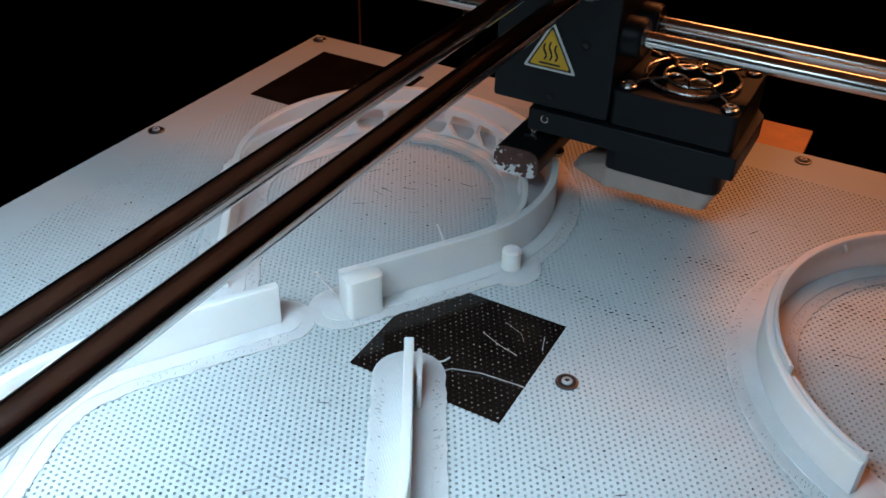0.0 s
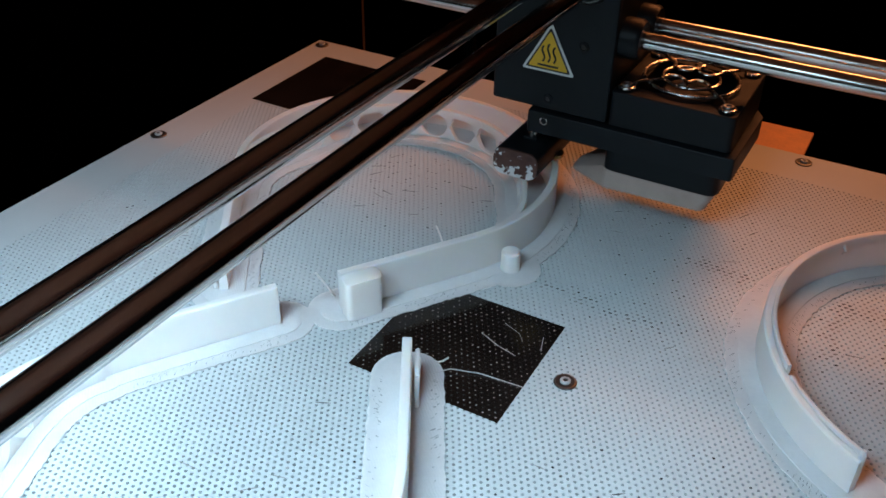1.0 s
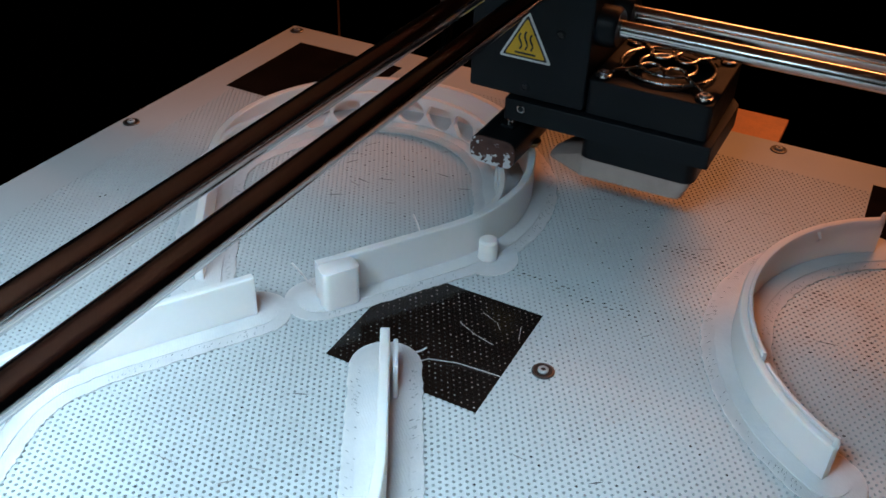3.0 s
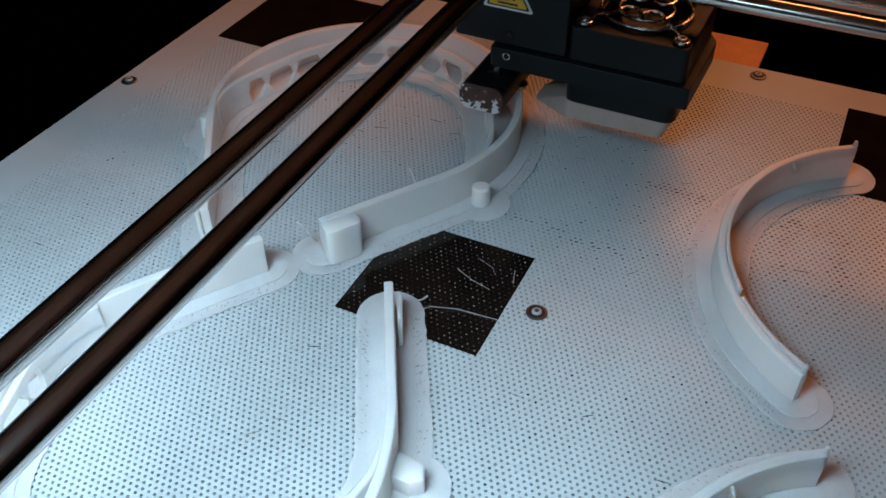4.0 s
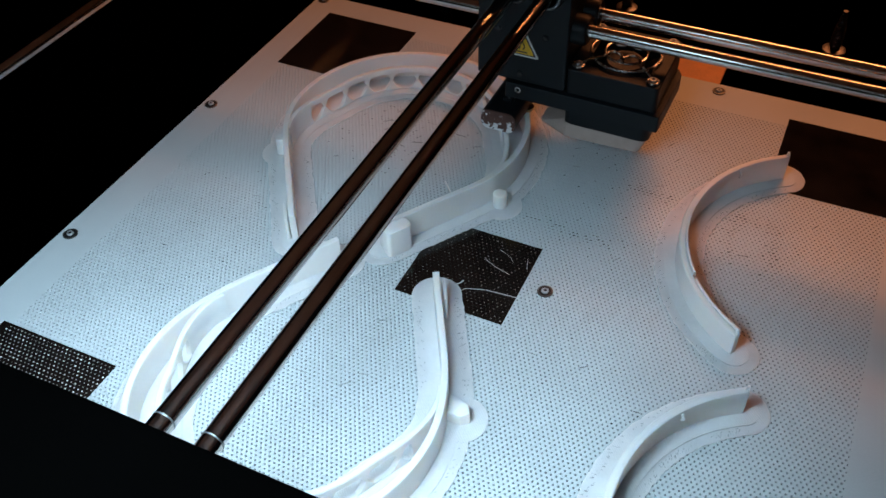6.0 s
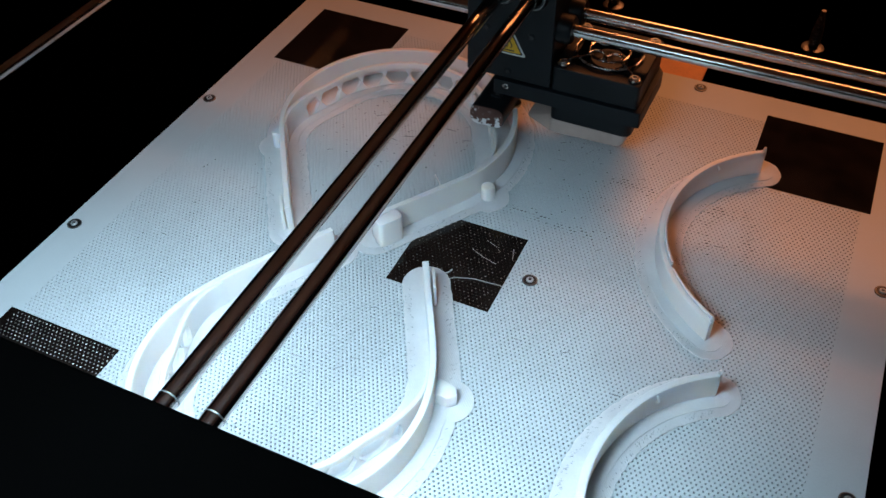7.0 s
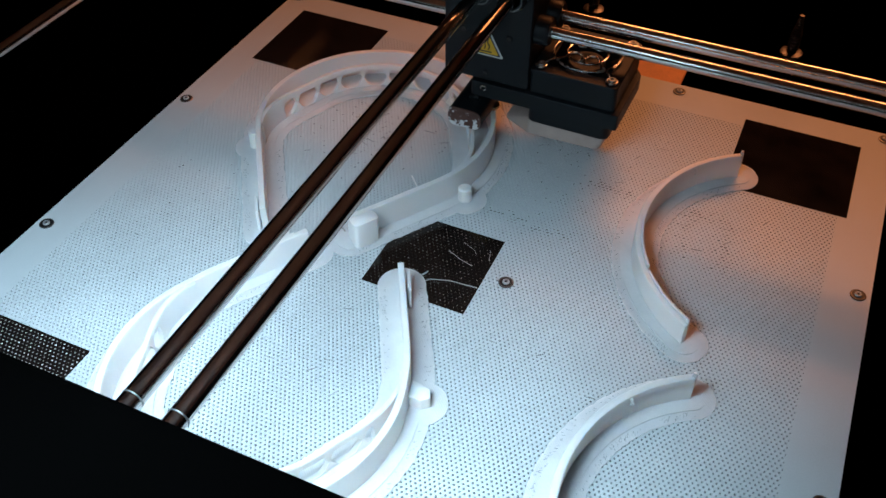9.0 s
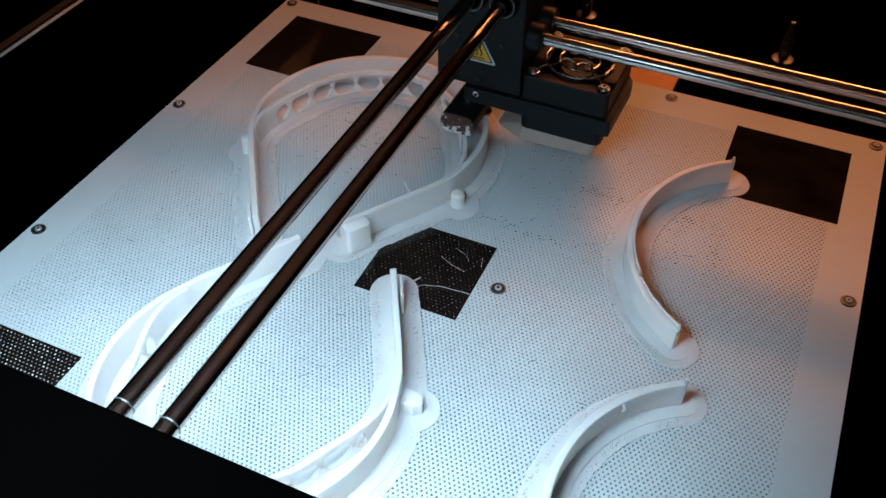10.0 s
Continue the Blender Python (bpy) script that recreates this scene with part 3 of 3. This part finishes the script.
def curved_strip(cx, cy, seed, a0, a1):
    """An arc of wall with a raised lip on part of its inner edge."""
    s = empty("curved_strip", cx - 0.0625, cy, 0)
    tagged(s, "white printed curved strip standing on its brim", "printed strip", "printed strips")
    inv = Matrix.Translation((-cx + 0.0625, -cy, 0))

    def sub(name, bm, m=M_PRINT, label="", smooth=True):
        ob = part(name, bm, m, s, label, smooth)
        ob.matrix_parent_inverse = inv
        return ob
    path = arc(cx, cy, 0.0625, a0, a1, 90)
    sub("wall", ribbon(path, -0.0014, 0.0011, 0.0005, 0.0130, 0.0004, [0.0132 - 0.0020 * (i / 90) ** 2 for i in range(91)]))
    sub("lip", ribbon(arc(cx, cy, 0.0613, a0 + 1, 212, 50), -0.0005, 0.0006, 0.0110, 0.0140, 0.0002), label="raised inner lip with a notch")
    sub("lip", ribbon(arc(cx, cy, 0.0613, 214, a1 - 1, 14), -0.0005, 0.0006, 0.0100, 0.0126, 0.0002), label="raised inner lip")
    sub("brim", sheet(path, 0.0098, 0.0098, 0.00025, 0.00055, 0.00028, seed), M_BRIM, "thin hatched translucent brim")
    sub("raft", sheet(path, 0.0060, 0.0060, 0.00040, 0.00095, 0.0001, seed + 1), M_BRIM, "smooth inner step of the brim")
    sub("brim_hatching", slits(path, 0.0080, seed + 2), M_SLIT, "fine slits in the brim", False)["kind"] = "stuff"
    bx, by = cx + 0.0600 * math.cos(radians(144)), cy + 0.0600 * math.sin(radians(144))
    sub("burr", tube([(bx, by, 0.0096), (bx + 0.0006, by - 0.0004, 0.0112), (bx - 0.0004, by + 0.0004, 0.0128)], 0.0006, 6), label="small burr on the inner face")
    for a, drop in ((a0 + 0.6, 0.0), (a1 - 0.6, 0.0018)):
        x, y = cx + 0.0622 * math.cos(radians(a)), cy + 0.0622 * math.sin(radians(a))
        sub("end_stub", lathe([(0.0009, 0.0110), (0.0008, 0.0142), (0.0005, 0.0156)], 8, at=(x, y, -drop)))


curved_strip(0.1365, 0.0535, 31, 120.5, 241.0)
curved_strip(0.1455, -0.0800, 41, 119.6, 240.0)

# ---- gantry rods ----
FX, FY = 0.0133, 0.0838


def rod(name, axis, at, length, label):
    e = empty(name, *at)
    tagged(e, label, "rod", "gantry rods")
    k = 0.0031 if axis == "Y" else 0.0028
    part("shaft", lathe([(k - 0.0004, 0), (k, 0.0004), (k, length - 0.0004), (k - 0.0004, length)], 40, axis), M_RODY if axis == "Y" else M_STEEL, e, smooth=True)
    return e


YZ, XZ = 0.0828, 0.0648
for dx in (-0.0280, -0.0138):
    e = rod("linear_rod", "Y", (FX + dx, -0.1605, YZ), 0.46, "polished steel rod running through the print head")
    part("end_groove", lathe([(0.0030, 0.0100), (0.00322, 0.0101), (0.00322, 0.0105), (0.0030, 0.0106)], 32, "Y"), M_SCREW, e, "thin ring near the rod's end", True)
for dy in (0.0192, 0.0042):
    rod("linear_rod", "X", (-0.200, FY + dy, XZ), 0.485, "polished steel rod crossing above the bed")
rod("linear_rod", "Y", (-0.191, -0.1605, XZ), 0.46, "polished steel side rod beside the bed")
sl = empty("slider", -0.191, FY + 0.012, XZ)
tagged(sl, "black slider block on the side rod", "slider")
part("block", box(-0.012, 0.010, -0.018, 0.018, -0.009, 0.009, 0.002), M_BLACK, sl)
part("bearing", lathe([(0.0055, -0.021), (0.0075, -0.020), (0.0075, 0.020), (0.0055, 0.021)], 28, "Y"), M_STEEL, sl, "steel bearing sleeve", True)

# ---- print head ----
head = empty("extruder_carriage", FX, FY, 0.0140)
tagged(head, "black extruder carriage with fan, duct and hot end on crossed rods", "extruder")
HI = Matrix.Translation((0, 0, -0.0140))


def hp(name, bm, m, label="", smooth=False, under=None):
    ob = part(name, bm, m, under or head, label, smooth)
    ob.matrix_parent_inverse = HI if under is None else Matrix.Identity(4)
    return ob


FACE = -0.0045
body = hp("body", prism(rounded([(-0.0445, 0.0385), (-0.0042, 0.0385), (-0.0042, 0.0925), (-0.0125, 0.0945), (-0.0175, 0.1080), (-0.0445, 0.1080)], 0.0012, 4), FACE, 0.036, 0.0, "XZ"), M_BLACK, "matt black metal body")
bv = body.modifiers.new("edge", "BEVEL")
bv.width, bv.segments, bv.limit_method, bv.angle_limit = 0.0006, 2, "ANGLE", radians(50)
for dx in (-0.0280, -0.0138):
    b = hp("bushing", lathe([(0.0066, 0.0005), (0.0066, -0.0016), (0.0058, -0.0030), (0.0046, -0.0030), (0.0040, -0.0018), (0.0040, 0.0)], 36, "Y", (dx, FACE, YZ)), M_FANPL, "shiny black bushing", True)
    hp("seal", lathe([(0.0056, -0.0026), (0.0056, -0.0031), (0.0052, -0.0031), (0.0052, -0.0026)], 36, "Y", (dx, FACE, YZ)), M_DULL, "thin dull seal ring", True, b)
for dy in (0.0192, 0.0042):
    hp("bushing", lathe([(0.0064, -0.0005), (0.0064, 0.0050), (0.0056, 0.0062), (0.0045, 0.0062)], 36, "X", (-0.0042, dy, XZ)), M_FANPL, "shiny black bushing", True)
for x, z in ((-0.0140, 0.0622), (-0.0353, 0.0624), (-0.0245, 0.0423), (-0.0300, 0.0955)):
    s = hp("screw", lathe([(0.0017, 0.0004), (0.0017, -0.0002), (0.0013, -0.0004), (0.0010, -0.0004), (0.0009, 0.0002)], 18, "Y", (x, FACE, z)), M_FANPL, "black socket screw", True)
    hp("socket", lathe([(0.0009, 0.0), (0.0009, -0.00045)], 6, "Y", (x, FACE, z)), M_DARK, under=s)

# warning label: white border, dark line, yellow field, heat waves over a bar
TRI = [(-0.0344, 0.0514), (-0.0162, 0.0514), (-0.0253, 0.0680)]
CX, CZ = -0.0253, 0.0569


def shrunk(k):
    return [(CX + (x - CX) * k, CZ + (z - CZ) * k) for x, z in TRI]


lab = hp("warning_label", prism(rounded(shrunk(1.0), 0.0006, 3), FACE - 0.0002, FACE, 0, "XZ"), M_WHITE, "triangular yellow hot-surface warning sticker")
hp("border", prism(rounded(shrunk(0.86), 0.0005, 3), FACE - 0.0003, FACE - 0.0001, 0, "XZ"), M_INK, under=lab)
hp("field", prism(rounded(shrunk(0.76), 0.0005, 3), FACE - 0.0004, FACE - 0.0002, 0, "XZ"), M_YEL, "yellow field", under=lab)
hp("bar", box(CX - 0.0036, CX + 0.0036, FACE - 0.0005, FACE - 0.0003, 0.0534, 0.0540), M_INK, under=lab)
for k in (-1, 0, 1):
    pts = [(CX + k * 0.0019 + 0.0005 * math.sin(i / 12 * 2 * math.pi), FACE - 0.0004, 0.0550 + i / 12 * (0.0052 if k else 0.0060)) for i in range(13)]
    hp("heat_wave", tube(pts, 0.00033, 6), M_INK, under=lab)

# mounting plate, fan, lower housing, duct
plate = hp("mounting_plate", prism(rounded([(-0.0310, FACE - 0.0008), (0.0380, FACE - 0.0008), (0.0385, 0.030), (0.0330, 0.0385), (-0.0310, 0.0385)], 0.0010, 3), 0.0297, 0.0372, 0.0004), M_BLACK, "black mounting plate")
s = hp("screw", lathe([(0.0014, 0.0003), (0.0014, -0.0003), (0.0010, -0.0004), (0.0008, 0.0001)], 16, "Y", (-0.0249, FACE - 0.0008, 0.0345)), M_STEEL, "steel screw", True, plate)

fan = empty("cooling_fan", 0.016, 0.016, 0.0382)
fan.parent, fan.matrix_parent_inverse = head, HI
FI = Matrix.Translation((-0.016, -0.016, -0.0382))


def fp(name, bm, m, label="", smooth=False):
    ob = part(name, bm, m, fan, label, smooth)
    ob.matrix_parent_inverse = FI
    return ob


def fan_frame():
    """A square frame with a round opening through it."""
    sq = rounded([(-0.0038, -0.0040), (0.0358, -0.0040), (0.0358, 0.0360), (-0.0038, 0.0360)], 0.0022, 15)
    n = len(sq)
    bm = bmesh.new()
    start = math.atan2(sq[0][1] - 0.016, sq[0][0] - 0.016)
    loops = []
    for z, ins in ((0.0382, 0), (0.0494, 0), (0.0498, 1)):
        loops.append([bm.verts.new((0.016 + (x - 0.016) * (1 - 0.018 * ins), 0.016 + (y - 0.016) * (1 - 0.018 * ins), z)) for x, y in sq])
    angs = [math.atan2(y - 0.016, x - 0.016) for x, y in sq]
    for r, z in ((0.0182, 0.0498), (0.0178, 0.0490), (0.0178, 0.0382)):
        loops.append([bm.verts.new((0.016 + r * math.cos(a), 0.016 + r * math.sin(a), z)) for a in angs])
    for a, b in zip(loops, loops[1:]):
        for i in range(n):
            bm.faces.new((a[i], a[(i + 1) % n], b[(i + 1) % n], b[i]))
    return bm


fp("frame", fan_frame(), M_FANPL, "black plastic fan frame")
fp("hub", lathe([(0.0085, 0.0385), (0.0085, 0.0465), (0.0078, 0.0472)], 28, at=(0.016, 0.016, 0)), M_FANPL, smooth=True)
for k in range(7):
    a0 = 2 * math.pi * k / 7
    bm = bmesh.new()
    grid = []
    for i in range(4):
        row = []
        for j in range(4):
            r = 0.0083 + 0.0090 * i / 3
            a = a0 + j / 3 * 0.62 + i * 0.05
            row.append(bm.verts.new((0.016 + r * math.cos(a), 0.016 + r * math.sin(a), 0.0395 + 0.0055 * j / 3)))
        grid.append(row)
    for i in range(3):
        for j in range(3):
            bm.faces.new((grid[i][j], grid[i + 1][j], grid[i + 1][j + 1], grid[i][j + 1]))
    bmesh.ops.solidify(bm, geom=bm.faces[:], thickness=0.0006)
    fp("blade", bm, M_FANPL, smooth=True)
GZ = 0.0512


def circle(cx, cy, r, z, n=40):
    return [(cx + r * math.cos(2 * math.pi * k / n), cy + r * math.sin(2 * math.pi * k / n), z) for k in range(n)]


for r in (0.0150, 0.0090):
    fp("guard_ring", tube(circle(0.016, 0.016, r, GZ), 0.00055, 8, True), M_WIRE, "bright wire guard ring", True)
for sx in (-1, 1):
    for sy in (-1, 1):
        ex, ey = 0.016 + sx * 0.0160, 0.016 + sy * 0.0160
        pts = []
        for k in range(25):
            t = k / 24
            a = math.pi * 1.5 * t
            if t < 0.55:
                u = t / 0.55
                pts.append((ex + (0.016 + sx * 0.0075 - ex) * u, ey + (0.016 + sy * 0.0078 - ey) * u, GZ - 0.0006 + 0.0014 * min(1, u * 3)))
            else:
                u = (t - 0.55) / 0.45 * math.pi * 1.25
                cx, cy = 0.016 + sx * 0.0040, 0.016 + sy * 0.0070
                pts.append((cx + sx * 0.0036 * math.cos(u), cy - sy * 0.0042 * math.sin(u), GZ + 0.0008))
        fp("guard_arm", tube(pts, 0.00055, 8), M_WIRE, "bright looped wire arm", True)
        fp("guard_eye", tube(circle(ex, ey, 0.0022, GZ - 0.0006, 20), 0.0006, 8, True), M_WIRE, "wire eye round the screw", True)
        fp("screw", lathe([(0.0019, 0.0497), (0.0019, 0.0512), (0.0016, 0.0518), (0.0009, 0.0518), (0.0008, 0.0512)], 18, at=(ex, ey, 0)), M_SCREW, "dark steel screw", True)

hp("lower_housing", prism(rounded([(-0.0040, -0.0035), (0.0345, -0.0035), (0.0345, 0.0360), (-0.0040, 0.0360)], 0.0045, 6), 0.0218, 0.0296, 0.0), M_FANPL, "black lower fan housing", True)


def duct():
    """A funnel under the fan: a wide rim above, a narrower mouth below, drawn out to a beak."""
    rim = rounded([(-0.0045, 0.0010), (-0.0035, -0.0030), (0.0335, -0.0030), (0.0340, 0.0350), (-0.0030, 0.0350), (-0.0045, 0.0120)], 0.0030, 6)
    mouth = rounded([(-0.0160, 0.0020), (-0.0020, -0.0052), (0.0315, -0.0040), (0.0325, 0.0330), (-0.0020, 0.0330), (-0.0160, 0.0110)], 0.0034, 6)
    bm = bmesh.new()
    loops = [[bm.verts.new((x, y, z)) for x, y in o] for o, z in ((rim, 0.0217), (rim, 0.0208), (mouth, 0.0166), (mouth, 0.0160))]
    n = len(rim)
    for a, b in zip(loops, loops[1:]):
        for k in range(n):
            bm.faces.new((a[k], a[(k + 1) % n], b[(k + 1) % n], b[k]))
    bm.faces.new(loops[0])
    bm.faces.new(loops[-1])
    return bm


hp("air_duct", duct(), M_DUCT, "beige air duct under the fan", True)

# hot end
hb = hp("heater_block", prism(rounded([(-0.0402, 0.0240), (-0.0402, 0.0138), (-0.0236, 0.0138), (-0.0236, 0.0240)], 0.0042, 6), -0.0100, 0.0200, 0, "XZ"), M_FANPL, "soot-black heater block", True)
hp("end_cap", prism(rounded([(-0.0401, 0.0238), (-0.0401, 0.0139), (-0.0237, 0.0139), (-0.0237, 0.0238)], 0.0041, 6), -0.0107, -0.0099, 0.0, "XZ"), M_CRUST, "brown face crusted with white plastic", under=hb)
hp("clamp", box(-0.0335, -0.0285, -0.0015, 0.0045, 0.0238, 0.0252, 0.0004), M_FANPL, under=hb)
hp("screw", lathe([(0.0016, 0.0250), (0.0016, 0.0266), (0.0012, 0.0271), (0.0007, 0.0271)], 16, at=(-0.0310, 0.0010, 0)), M_STEEL, "bright clamp screw", True, hb)
hp("heat_break", lathe([(0.0030, 0.0235), (0.0030, 0.0300)], 20, at=(-0.0285, 0.0110, 0)), M_STEEL, smooth=True)
hp("nozzle", lathe([(0.0006, 0.0141), (0.0010, 0.0142), (0.0028, 0.0150), (0.0032, 0.0156), (0.0032, 0.0165)], 18, at=(-0.0250, 0.0085, 0)), M_BRASS, "brass nozzle", True)

# stray strands on the bed, and thin threads standing in for pad scratches
rnd = random.Random(9)


def strand(pts, r):
    ob = part("strand_scratch", tube(pts, r, 5), M_PRINT)
    tagged(ob, "thin white line for plastic strands and pad scratches", "plastic strand", "plastic strands")


strand([(0.0003, -0.0158, 0.0016), (0.0032, -0.0115, 0.0012), (0.0107, -0.0085, 0.0006), (0.0229, -0.0073, 0.0003)], 0.00013)
strand([(-0.0015, -0.0113, 0.0012), (0.0001, -0.0101, 0.0016), (0.0011, -0.0087, 0.0022)], 0.00028)
# these three stand in for scratches on the centre pad
strand([(0.0033, 0.0076, 0.0003), (0.0096, 0.0049, 0.0003), (0.0158, 0.0034, 0.0003)], 0.00008)
strand([(0.0195, 0.0146, 0.0003), (0.0213, 0.0088, 0.0003)], 0.00008)
strand([(0.0070, 0.0150, 0.0003), (0.0128, 0.0128, 0.0003), (0.0150, 0.0100, 0.0003)], 0.00004)
